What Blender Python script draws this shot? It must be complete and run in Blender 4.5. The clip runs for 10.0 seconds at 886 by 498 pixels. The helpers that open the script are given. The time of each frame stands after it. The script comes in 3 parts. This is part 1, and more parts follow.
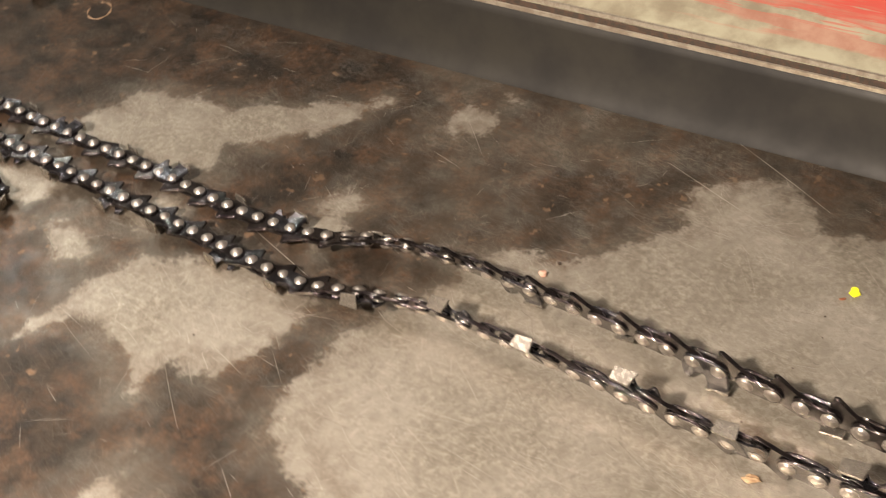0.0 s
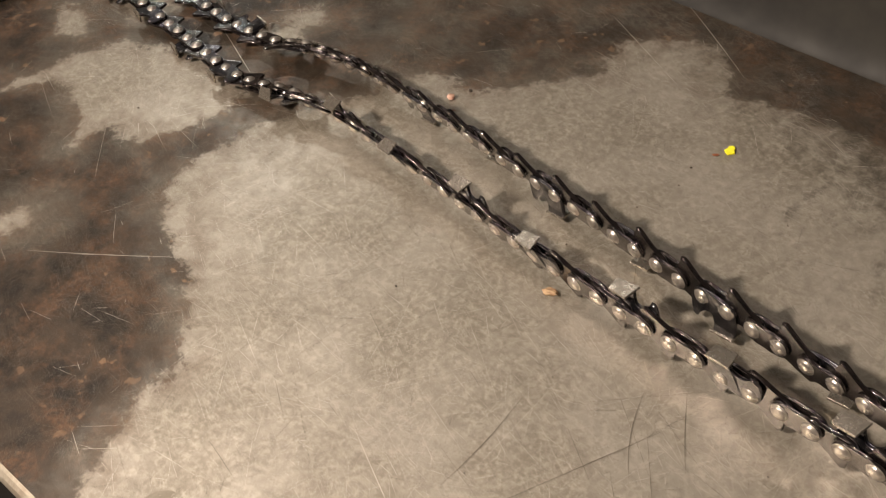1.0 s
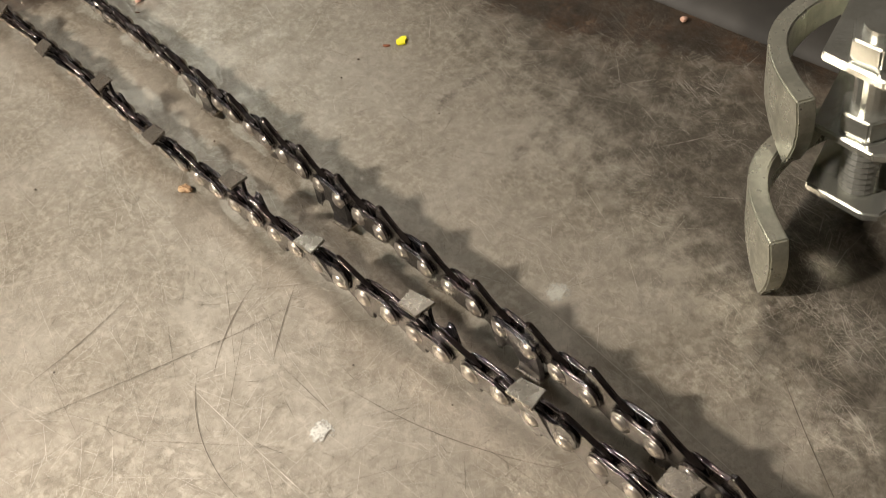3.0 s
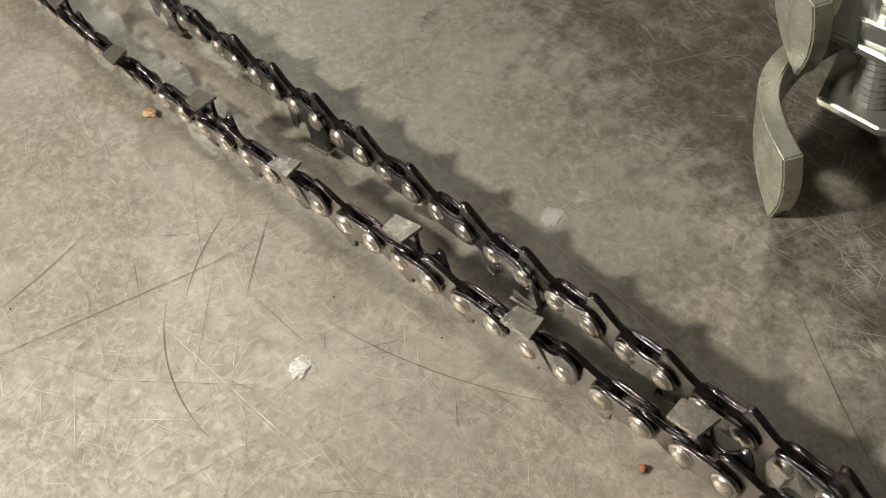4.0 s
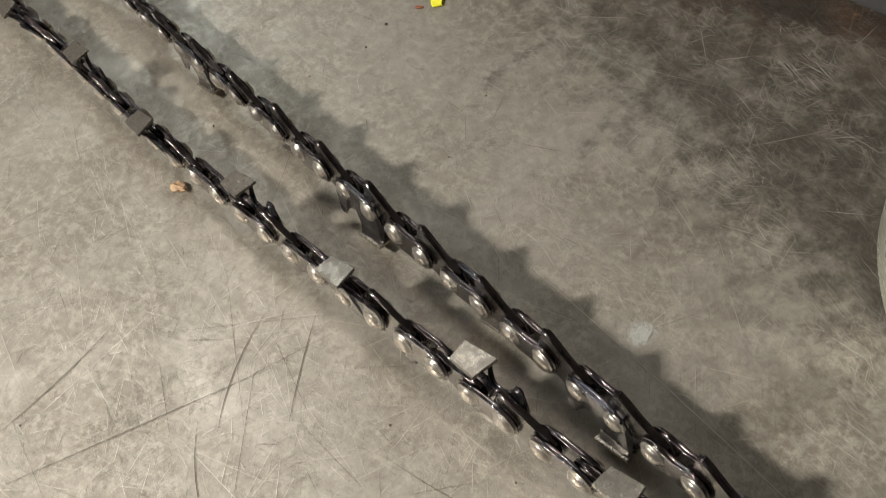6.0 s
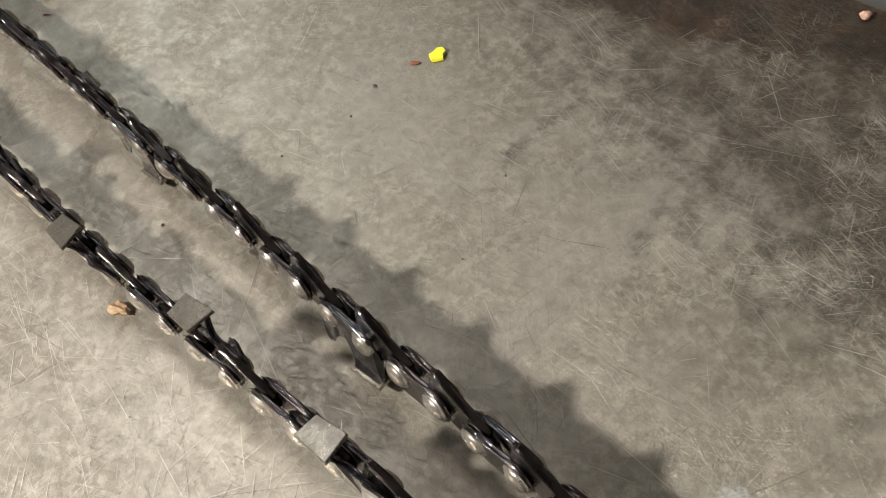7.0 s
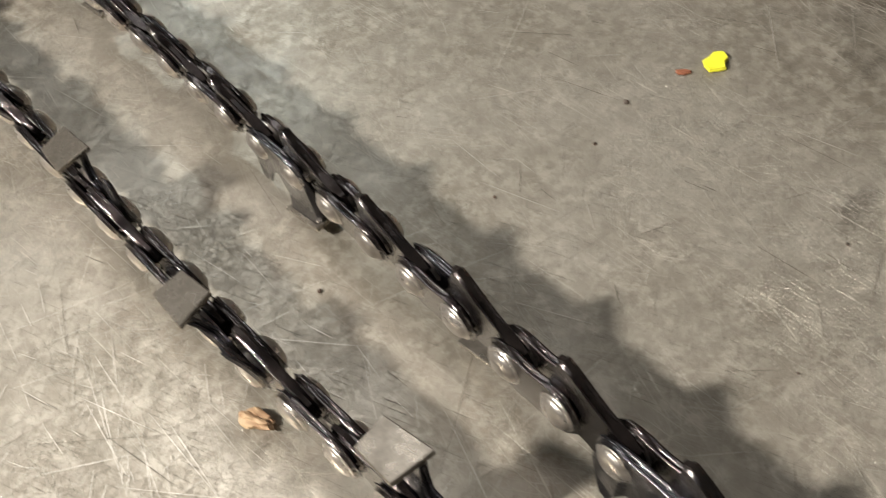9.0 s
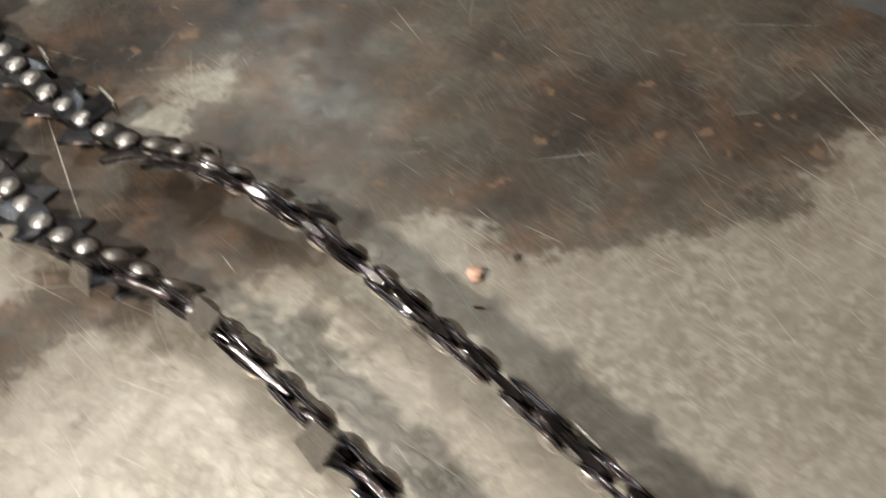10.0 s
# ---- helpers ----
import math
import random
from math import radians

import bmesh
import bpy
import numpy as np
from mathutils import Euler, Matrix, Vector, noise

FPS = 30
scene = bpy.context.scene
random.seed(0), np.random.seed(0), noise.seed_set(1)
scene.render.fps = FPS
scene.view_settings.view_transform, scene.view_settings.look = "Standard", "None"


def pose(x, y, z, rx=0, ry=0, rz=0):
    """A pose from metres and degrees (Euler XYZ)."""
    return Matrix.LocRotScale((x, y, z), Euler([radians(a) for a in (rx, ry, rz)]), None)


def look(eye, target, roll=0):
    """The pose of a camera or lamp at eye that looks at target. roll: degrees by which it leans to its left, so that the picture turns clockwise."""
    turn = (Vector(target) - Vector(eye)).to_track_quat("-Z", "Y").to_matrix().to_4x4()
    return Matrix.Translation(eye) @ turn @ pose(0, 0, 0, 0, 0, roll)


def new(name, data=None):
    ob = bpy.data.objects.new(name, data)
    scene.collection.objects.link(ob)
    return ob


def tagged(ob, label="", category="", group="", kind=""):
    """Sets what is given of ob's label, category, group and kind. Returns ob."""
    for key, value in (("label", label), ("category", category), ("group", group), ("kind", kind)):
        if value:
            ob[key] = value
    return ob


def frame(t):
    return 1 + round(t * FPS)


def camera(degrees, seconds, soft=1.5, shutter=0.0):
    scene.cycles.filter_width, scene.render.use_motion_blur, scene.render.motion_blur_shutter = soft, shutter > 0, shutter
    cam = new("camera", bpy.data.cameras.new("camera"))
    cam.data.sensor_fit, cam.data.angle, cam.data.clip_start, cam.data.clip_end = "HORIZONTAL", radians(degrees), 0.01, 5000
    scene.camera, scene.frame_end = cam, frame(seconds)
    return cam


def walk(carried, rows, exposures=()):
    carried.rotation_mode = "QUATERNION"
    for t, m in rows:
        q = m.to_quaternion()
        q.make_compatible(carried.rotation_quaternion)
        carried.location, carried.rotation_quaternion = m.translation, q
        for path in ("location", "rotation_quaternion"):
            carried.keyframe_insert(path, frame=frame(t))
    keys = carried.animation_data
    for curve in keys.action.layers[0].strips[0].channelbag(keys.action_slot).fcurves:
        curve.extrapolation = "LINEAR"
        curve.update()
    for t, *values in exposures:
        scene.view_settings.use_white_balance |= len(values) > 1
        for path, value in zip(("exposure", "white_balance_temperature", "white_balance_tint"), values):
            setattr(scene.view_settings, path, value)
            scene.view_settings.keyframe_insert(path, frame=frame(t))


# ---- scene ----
cam = camera(40.47, 10.0, 0.8, 0.2)
LOOKS = (
    (0, 0.58, 6650, 20), (0.5, 0.30, 6650, 20), (1, -0.02, 6600, 20), (1.5, -0.19, 6600, 21), (2, -0.19, 6500, 20), (2.5, -0.05, 6500, 18), (3.2, 0.05, 6250, 14), (4.5, 0.05, 5900, 11), (5.5, -0.08, 5800, 11), (6.2, -0.05, 5800, 11), (7.3, 0.25, 5800, 12), (8.5, 0.35, 5800, 12), (9.5, 0.30, 5850, 12), (10, 0.42, 5800, 12),
)
PATH = [
    (0, (-0.1221, -0.3176, 0.3227), (-0.1417, -0.0982, 0.1190), -4.98),
    (0.5, (-0.0217, -0.3430, 0.3103), (-0.0880, -0.1362, 0.1034), -6.79),
    (1, (0.0224, -0.3510, 0.3095), (-0.0576, -0.1565, 0.0956), -8.38),
    (1.5, (0.0581, -0.3564, 0.2985), (-0.0301, -0.1675, 0.0827), -9.84),
    (2, (0.0957, -0.3300, 0.2945), (0.0150, -0.1447, 0.0728), -8.22),
    (2.5, (0.1255, -0.3093, 0.2906), (0.0459, -0.1284, 0.0649), -9.53),
    (3, (0.1427, -0.3212, 0.2701), (0.0603, -0.1361, 0.0489), -11.44),
    (3.2, (0.1441, -0.3251, 0.2631), (0.0619, -0.1412, 0.0408), -11.67),
    (4.3, (0.1316, -0.3069, 0.2417), (0.0580, -0.1304, 0.0105), -10.96),
    (4.5, (0.1330, -0.3036, 0.2381), (0.0542, -0.1289, 0.0073), -12.14),
    (5, (0.1240, -0.2937, 0.2363), (0.0471, -0.1220, 0.0026), -11.37),
    (5.5, (0.1068, -0.2842, 0.2418), (0.0326, -0.1132, 0.0068), -9.75),
    (6, (0.1054, -0.2623, 0.2397), (0.0281, -0.0933, 0.0041), -11.49),
    (6.2, (0.1075, -0.2497, 0.2296), (0.0277, -0.0805, -0.0049), -12.72),
    (7.3, (0.0709, -0.1955, 0.1782), (-0.0034, -0.0215, -0.0546), -12.75),
    (7.5, (0.0698, -0.1927, 0.1575), (-0.0081, -0.0152, -0.0715), -13.39),
    (8, (0.0575, -0.1860, 0.1372), (-0.0233, -0.0077, -0.0902), -13.32),
    (8.5, (0.0424, -0.1724, 0.1350), (-0.0391, 0.0052, -0.0926), -12.41),
    (9, (0.0179, -0.1567, 0.1393), (-0.0667, 0.0206, -0.0874), -11.35),
    (9.5, (-0.0061, -0.1511, 0.1406), (-0.0961, 0.0362, -0.0759), -10.55),
    (9.6, (-0.0076, -0.1412, 0.1520), (-0.1077, 0.0337, -0.0702), -13.71),
    (9.8, (-0.0261, -0.1300, 0.1656), (-0.1199, 0.0446, -0.0595), -13.19),
    (9.9, (-0.0319, -0.1258, 0.1659), (-0.1315, 0.0533, -0.0532), -13.94),
    (10, (-0.0483, -0.1219, 0.1735), (-0.1430, 0.0578, -0.0472), -13.62),
]
walk(cam, [(t, look(eye, target, roll)) for t, eye, target, roll in PATH], LOOKS)

# ---- light and room tone ----
world = bpy.data.worlds.new("workshop_air")
scene.world = world
world.use_nodes = True
world.node_tree.nodes["Background"].inputs[0].default_value = (0.9, 0.95, 1.0, 1)
world.node_tree.nodes["Background"].inputs[1].default_value = 0.04


def area_lamp(name, eye, target, size, watts, colour, size_y=None):
    data = bpy.data.lights.new(name, "AREA")
    data.energy, data.color, data.size = watts, colour, size
    data.shape = "DISK"
    if size_y:
        data.shape, data.size_y = "RECTANGLE", size_y
    ob = new(name, data)
    ob.matrix_world = look(eye, target)
    return ob


area_lamp("bench_lamp", (-0.43, -0.43, 0.54), (-0.03, -0.12, 0), 0.07, 9.9, (1.0, 0.90, 0.74))
area_lamp("ceiling_panel", (-1.38, 0.90, 2.40), (-0.1, -0.12, 0), 0.95, 12.5, (1.0, 0.92, 0.80), 0.45)
# added fill without a known source, lifts clamp and chain faces towards the camera
area_lamp("rear_fill", (0.5, -1.4, 2.40), (0.1, -0.1, 0), 1.2, 2.2, (1.0, 0.94, 0.85), 0.3)
area_lamp("far_tube", (-1.48, 1.98, 1.86), (-0.05, -0.02, 0), 0.14, 4.2, (0.95, 1.0, 0.90))

# ---- table axes: a runs along the bench, b across it towards the back rail ----
TURN = radians(-26.8)
U = Vector((math.cos(TURN), math.sin(TURN), 0))
N = Vector((-math.sin(TURN), math.cos(TURN), 0))
BENCH = Matrix.Rotation(TURN, 4, "Z")
B_FRONT, B_FOOT, B_RAIL = -0.262, 0.067, 0.078


# ---- material helpers ----
def material(name):
    m = bpy.data.materials.new(name)
    m.use_nodes = True
    return m, m.node_tree.nodes, m.node_tree.links, m.node_tree.nodes["Principled BSDF"]


def put(nodes, kind, **values):
    n = nodes.new(kind)
    for k, v in values.items():
        if k in n.inputs:
            n.inputs[k].default_value = v
    return n


def noise_of(nodes, links, where, size, detail=4.0, rough=0.55, stretch=None, turn=0.0):
    """Noise with features of about that size in metres; stretch makes streaks."""
    turned = nodes.new("ShaderNodeMapping")
    turned.inputs["Rotation"].default_value = (0, 0, turn)
    links.new(where, turned.inputs["Vector"])
    mapping = nodes.new("ShaderNodeMapping")
    mapping.inputs["Scale"].default_value = stretch or (1, 1, 1)
    links.new(turned.outputs[0], mapping.inputs["Vector"])
    n = nodes.new("ShaderNodeTexNoise")
    n.inputs["Scale"].default_value = 1.0 / size
    n.inputs["Detail"].default_value = detail
    n.inputs["Roughness"].default_value = rough
    links.new(mapping.outputs[0], n.inputs["Vector"])
    return n.outputs["Fac"]


def span(nodes, links, value, lo, hi, to_lo=0.0, to_hi=1.0):
    n = nodes.new("ShaderNodeMapRange")
    n.interpolation_type = "SMOOTHSTEP"
    for k, v in zip(("From Min", "From Max", "To Min", "To Max"), (lo, hi, to_lo, to_hi)):
        n.inputs[k].default_value = v
    links.new(value, n.inputs["Value"])
    return n.outputs["Result"]


def calc(nodes, links, how, a, b):
    n = nodes.new("ShaderNodeMath")
    n.operation = how
    for i, v in enumerate((a, b)):
        if isinstance(v, (int, float)):
            n.inputs[i].default_value = v
        else:
            links.new(v, n.inputs[i])
    return n.outputs[0]


def mixed(nodes, links, fac, a, b, how="MIX"):
    n = nodes.new("ShaderNodeMix")
    n.data_type, n.blend_type = "RGBA", how
    if isinstance(fac, (int, float)):
        n.inputs[0].default_value = fac
    else:
        links.new(fac, n.inputs[0])
    for i, v in ((6, a), (7, b)):
        if isinstance(v, tuple):
            n.inputs[i].default_value = (*v, 1)
        else:
            links.new(v, n.inputs[i])
    return n.outputs[2]


def bumped(nodes, links, shader, height, metres, strength=1.0):
    n = nodes.new("ShaderNodeBump")
    n.inputs["Strength"].default_value = strength
    n.inputs["Distance"].default_value = metres
    links.new(height, n.inputs["Height"])
    links.new(n.outputs[0], shader.inputs["Normal"])
    links.new(n.outputs[0], shader.inputs["Coat Normal"])


def bench_steel():
    """Worn sheet steel: pale burnished metal, brown-black oxide where the stain field says so, rust flecks and scratches."""
    m, nodes, links, s = material("worn_bench_steel")
    where = nodes.new("ShaderNodeTexCoord").outputs["Object"]
    field = nodes.new("ShaderNodeAttribute")
    field.attribute_name = "stain"
    dull_shade = nodes.new("ShaderNodeAttribute")
    dull_shade.attribute_name = "dull_shade"
    big = noise_of(nodes, links, where, 0.05, 5, 0.6)
    mid = noise_of(nodes, links, where, 0.014, 6, 0.65)
    fine = noise_of(nodes, links, where, 0.0025, 5, 0.7)
    streaks = []
    for turn, size, lo, thin in ((0.45, 0.022, 0.60, 80), (-0.5, 0.018, 0.61, 80), (1.25, 0.020, 0.61, 80), (-1.1, 0.016, 0.62, 70), (0.05, 0.024, 0.60, 90), (0.8, 0.012, 0.61, 60), (0.3, 0.008, 0.60, 50), (-0.75, 0.007, 0.61, 45), (1.5, 0.008, 0.61, 50)):
        n = noise_of(nodes, links, where, size, 3.0, 0.6, (1, thin, 1), turn)
        streaks.append(span(nodes, links, n, lo, lo + 0.09))
    scratch = streaks[0]
    for n in streaks[1:]:
        scratch = calc(nodes, links, "MAXIMUM", scratch, n)
    # the wear comes in clouds
    cloud = span(nodes, links, noise_of(nodes, links, where, 0.03, 3), 0.40, 0.65)
    scratch = calc(nodes, links, "MULTIPLY", scratch, span(nodes, links, cloud, 0, 1, 0.35, 1.0))
    nicks = None
    for turn, size, lo in ((-0.25, 0.010, 0.64), (0.95, 0.009, 0.64), (-1.35, 0.012, 0.64)):
        n = span(nodes, links, noise_of(nodes, links, where, size, 3.0, 0.6, (1, 80, 1), turn), lo - 0.02, lo + 0.06)
        nicks = n if nicks is None else calc(nodes, links, "MAXIMUM", nicks, n)
    # bare metal
    bare = mixed(nodes, links, span(nodes, links, big, 0.35, 0.65), (0.30, 0.265, 0.205), (0.44, 0.40, 0.33))
    bare = mixed(nodes, links, span(nodes, links, mid, 0.35, 0.70, 0.0, 0.35), bare, (0.24, 0.205, 0.155))
    bare = mixed(nodes, links, span(nodes, links, fine, 0.42, 0.66, 0.0, 0.75), bare, (0.56, 0.51, 0.42))
    bare = mixed(nodes, links, span(nodes, links, noise_of(nodes, links, where, 0.005, 5, 0.7), 0.50, 0.72, 0.0, 0.55), bare, (0.19, 0.16, 0.118))
    # duller oxide towards the back, with the dim light there put into the colour
    mottled_shade = calc(nodes, links, "ADD", dull_shade.outputs["Fac"], span(nodes, links, noise_of(nodes, links, where, 0.009, 6, 0.72), 0.3, 0.7, -0.40, 0.40))
    bare = mixed(nodes, links, span(nodes, links, mottled_shade, 0.1, 1.2, 0.0, 0.86), bare, (0.072, 0.061, 0.046))
    # oxide skin
    rust = span(nodes, links, noise_of(nodes, links, where, 0.022, 6, 0.7), 0.44, 0.64)
    skin = mixed(nodes, links, span(nodes, links, mid, 0.35, 0.65), (0.019, 0.015, 0.0115), (0.066, 0.047, 0.032))
    skin = mixed(nodes, links, calc(nodes, links, "MULTIPLY", rust, span(nodes, links, fine, 0.25, 0.75)), skin, (0.165, 0.088, 0.048))
    skin = mixed(nodes, links, span(nodes, links, fine, 0.60, 0.80, 0.0, 0.6), skin, (0.17, 0.125, 0.088))
    dots = span(nodes, links, noise_of(nodes, links, where, 0.007, 3, 0.5), 0.64, 0.70)
    skin = mixed(nodes, links, calc(nodes, links, "MULTIPLY", dots, span(nodes, links, big, 0.42, 0.62, 0.0, 0.9)), skin, (0.27, 0.165, 0.095))
    edge = calc(nodes, links, "ADD", field.outputs["Fac"], span(nodes, links, mid, 0.2, 0.8, -0.005, 0.005))
    edge = calc(nodes, links, "ADD", edge, span(nodes, links, fine, 0.2, 0.8, -0.003, 0.003))
    soft = calc(nodes, links, "ADD", edge, span(nodes, links, big, 0.3, 0.7, -0.014, 0.006))
    dark = calc(nodes, links, "MULTIPLY", span(nodes, links, edge, -0.0022, 0.0024), span(nodes, links, soft, -0.006, 0.016, 0.66, 0.985))
    halo = calc(nodes, links, "MULTIPLY", span(nodes, links, soft, -0.026, 0.004), span(nodes, links, mid, 0.34, 0.62, 0.08, 0.55))
    bare = mixed(nodes, links, halo, bare, (0.155, 0.108, 0.072))
    colour = mixed(nodes, links, dark, bare, skin)
    colour = mixed(nodes, links, calc(nodes, links, "MULTIPLY", scratch, span(nodes, links, dark, 0, 1, 0.80, 0.22)), colour, (0.62, 0.575, 0.48))
    colour = mixed(nodes, links, calc(nodes, links, "MULTIPLY", nicks, 0.65), colour, (0.09, 0.075, 0.055))
    links.new(colour, s.inputs["Base Color"])
    s.inputs["Metallic"].default_value = 0.60
    # a broken film of oil
    links.new(span(nodes, links, noise_of(nodes, links, where, 0.012, 5, 0.7), 0.35, 0.65, 0.02, 0.20), s.inputs["Coat Weight"])
    s.inputs["Coat Roughness"].default_value = 0.20
    links.new(span(nodes, links, calc(nodes, links, "SUBTRACT", mid, calc(nodes, links, "MULTIPLY", dark, 0.10)), 0.25, 0.75, 0.30, 0.42), s.inputs["Roughness"])
    height = calc(nodes, links, "SUBTRACT", calc(nodes, links, "MULTIPLY", fine, 0.10), calc(nodes, links, "MULTIPLY", calc(nodes, links, "MAXIMUM", scratch, nicks), 0.35))
    bumped(nodes, links, s, height, 0.00016, 0.7)
    return m


def grimy(name, a, b, metal, lo, hi, size=0.004, coat=0.0, bump=0.0001):
    """A metal or paint with two tones, spotted gloss and fine relief."""
    m, nodes, links, s = material(name)
    where = nodes.new("ShaderNodeTexCoord").outputs["Object"]
    info = nodes.new("ShaderNodeObjectInfo")
    shift = nodes.new("ShaderNodeVectorMath")
    shift.operation = "ADD"
    links.new(where, shift.inputs[0])
    links.new(info.outputs["Random"], shift.inputs[1])
    coarse = noise_of(nodes, links, shift.outputs[0], size, 4, 0.6)
    grain = noise_of(nodes, links, shift.outputs[0], size / 7, 4, 0.65)
    tone = mixed(nodes, links, span(nodes, links, coarse, 0.35, 0.68), a, b)
    tone = mixed(nodes, links, span(nodes, links, grain, 0.55, 0.8, 0.0, 0.5), tone, tuple(v * 0.45 for v in a))
    links.new(tone, s.inputs["Base Color"])
    s.inputs["Metallic"].default_value = metal
    links.new(span(nodes, links, coarse, 0.3, 0.7, lo, hi), s.inputs["Roughness"])
    s.inputs["Coat Weight"].default_value = coat
    s.inputs["Coat Roughness"].default_value = 0.05
    bumped(nodes, links, s, grain, bump, 0.6)
    return m


STEEL = bench_steel()
OILED = grimy("oiled_dark_steel", (0.026, 0.021, 0.021), (0.068, 0.055, 0.051), 0.86, 0.10, 0.26, 0.004, 1.0, 0.00014)
BLUED = grimy("blued_cutter_steel", (0.030, 0.029, 0.036), (0.085, 0.080, 0.082), 0.86, 0.10, 0.26, 0.004, 1.0, 0.00014)
RIVET = grimy("polished_rivet_steel", (0.56, 0.52, 0.47), (0.38, 0.345, 0.30), 0.85, 0.24, 0.38, 0.003, 0.2)
CHROME = grimy("chromed_cutter_top", (0.36, 0.325, 0.27), (0.22, 0.195, 0.16), 0.80, 0.20, 0.36, 0.003)
ZINC = grimy("zinc_plated_plate", (0.60, 0.60, 0.50), (0.40, 0.40, 0.33), 0.72, 0.24, 0.40, 0.008)
SHINY = grimy("bright_chrome_bracket", (0.66, 0.67, 0.62), (0.50, 0.51, 0.46), 0.85, 0.14, 0.26, 0.012)
# upstand steel, its grey dropped to near-black: the shade is in the colour
SHADED_RAIL = grimy("shaded_rail_steel", (0.022, 0.020, 0.015), (0.010, 0.009, 0.007), 0.0, 0.60, 0.75, 0.04)
LIP = grimy("bare_lip_steel", (0.48, 0.43, 0.34), (0.30, 0.25, 0.19), 0.6, 0.3, 0.5, 0.006)
RIM = grimy("worn_hole_rim", (0.36, 0.32, 0.25), (0.27, 0.235, 0.18), 0.6, 0.3, 0.45, 0.006)
DARKFLOOR = grimy("dark_concrete", (0.06, 0.055, 0.05), (0.09, 0.08, 0.07), 0.0, 0.7, 0.9, 0.2)
WALLPAINT = grimy("workshop_wall_paint", (0.66, 0.63, 0.57), (0.58, 0.55, 0.49), 0.0, 0.6, 0.8, 0.3)
WOODCHIP = grimy("pale_wood_fibre", (0.46, 0.32, 0.18), (0.27, 0.15, 0.075), 0.0, 0.6, 0.8, 0.002)
YELLOW = grimy("bright_yellow_plastic", (0.86, 0.84, 0.03), (0.78, 0.74, 0.02), 0.0, 0.35, 0.5, 0.004)
GRIT = grimy("dark_grit", (0.05, 0.04, 0.03), (0.10, 0.06, 0.04), 0.0, 0.5, 0.8, 0.002)
PINKISH = grimy("pinkish_chip", (0.62, 0.40, 0.30), (0.45, 0.25, 0.17), 0.0, 0.5, 0.7, 0.002)
SCORE_L = grimy("fresh_score", (0.72, 0.67, 0.58), (0.50, 0.46, 0.385), 0.6, 0.30, 0.42, 0.01)
SCORE_D = grimy("old_score", (0.10, 0.084, 0.06), (0.17, 0.145, 0.11), 0.2, 0.45, 0.6, 0.01)


def red_panel():
    m, nodes, links, s = material("worn_red_paint_on_cream")
    where = nodes.new("ShaderNodeTexCoord").outputs["Object"]
    sep = nodes.new("ShaderNodeSeparateXYZ")
    links.new(where, sep.inputs[0])
    streak = noise_of(nodes, links, where, 0.03, 4, 0.6, (0.35, 4, 4))
    blot = noise_of(nodes, links, where, 0.018, 5, 0.6)
    cream = mixed(nodes, links, span(nodes, links, blot, 0.35, 0.7), (0.36, 0.34, 0.24), (0.22, 0.19, 0.13))
    up = calc(nodes, links, "ADD", sep.outputs["Y"], calc(nodes, links, "MULTIPLY", sep.outputs["X"], 0.06))
    red = span(nodes, links, calc(nodes, links, "ADD", up, span(nodes, links, streak, 0.3, 0.7, -0.016, 0.016)), 0.099, 0.106)
    worn = span(nodes, links, streak, 0.42, 0.62, 1.0, 0.35)
    colour = mixed(nodes, links, calc(nodes, links, "MULTIPLY", red, worn), cream, (0.50, 0.085, 0.06))
    links.new(colour, s.inputs["Base Color"])
    s.inputs["Roughness"].default_value = 0.5
    bumped(nodes, links, s, blot, 0.0003, 0.5)
    return m


RED = red_panel()


# ---- mesh helpers ----
def part(name, bm, mat, parent=None, label="", m=None, smooth=False):
    mesh = bpy.data.meshes.new(name)
    bm.to_mesh(mesh)
    bm.free()
    mesh.materials.append(mat)
    if smooth:
        mesh.polygons.foreach_set("use_smooth", [True] * len(mesh.polygons))
    ob = new(name, mesh)
    ob.parent = parent
    if m is not None:
        ob.matrix_basis = m
    if label:
        ob["label"] = label
    return ob


def thing(name, m, label, category, group="", kind=""):
    ob = new(name)
    ob.empty_display_size = 0.01
    ob.matrix_basis = m
    return tagged(ob, label, category, group, kind)


def box(bm, x0, x1, y0, y1, z0, z1):
    v = [bm.verts.new((x, y, z)) for z in (z0, z1) for y in (y0, y1) for x in (x0, x1)]
    for f in ((0, 2, 3, 1), (4, 5, 7, 6), (0, 1, 5, 4), (2, 6, 7, 3), (0, 4, 6, 2), (1, 3, 7, 5)):
        bm.faces.new([v[i] for i in f])
    return v


def plate(bm, outline, y0, y1, bevel=0.0, scale=1.0):
    """A flat plate cut to an outline of (x, z) and given thickness along y, with broken edges."""
    lo = [bm.verts.new((x * scale, y0, z * scale)) for x, z in outline]
    hi = [bm.verts.new((x * scale, y1, z * scale)) for x, z in outline]
    n = len(lo)
    faces = [bm.faces.new(lo[::-1]), bm.faces.new(hi)]
    for i in range(n):
        j = (i + 1) % n
        faces.append(bm.faces.new((lo[i], lo[j], hi[j], hi[i])))
    if bevel:
        rims = [e for f in faces[:2] for e in f.edges]
        worn = bmesh.ops.bevel(bm, geom=rims, offset=bevel, segments=3, affect="EDGES")["faces"]
        for f in worn:
            f.smooth = True
    return faces


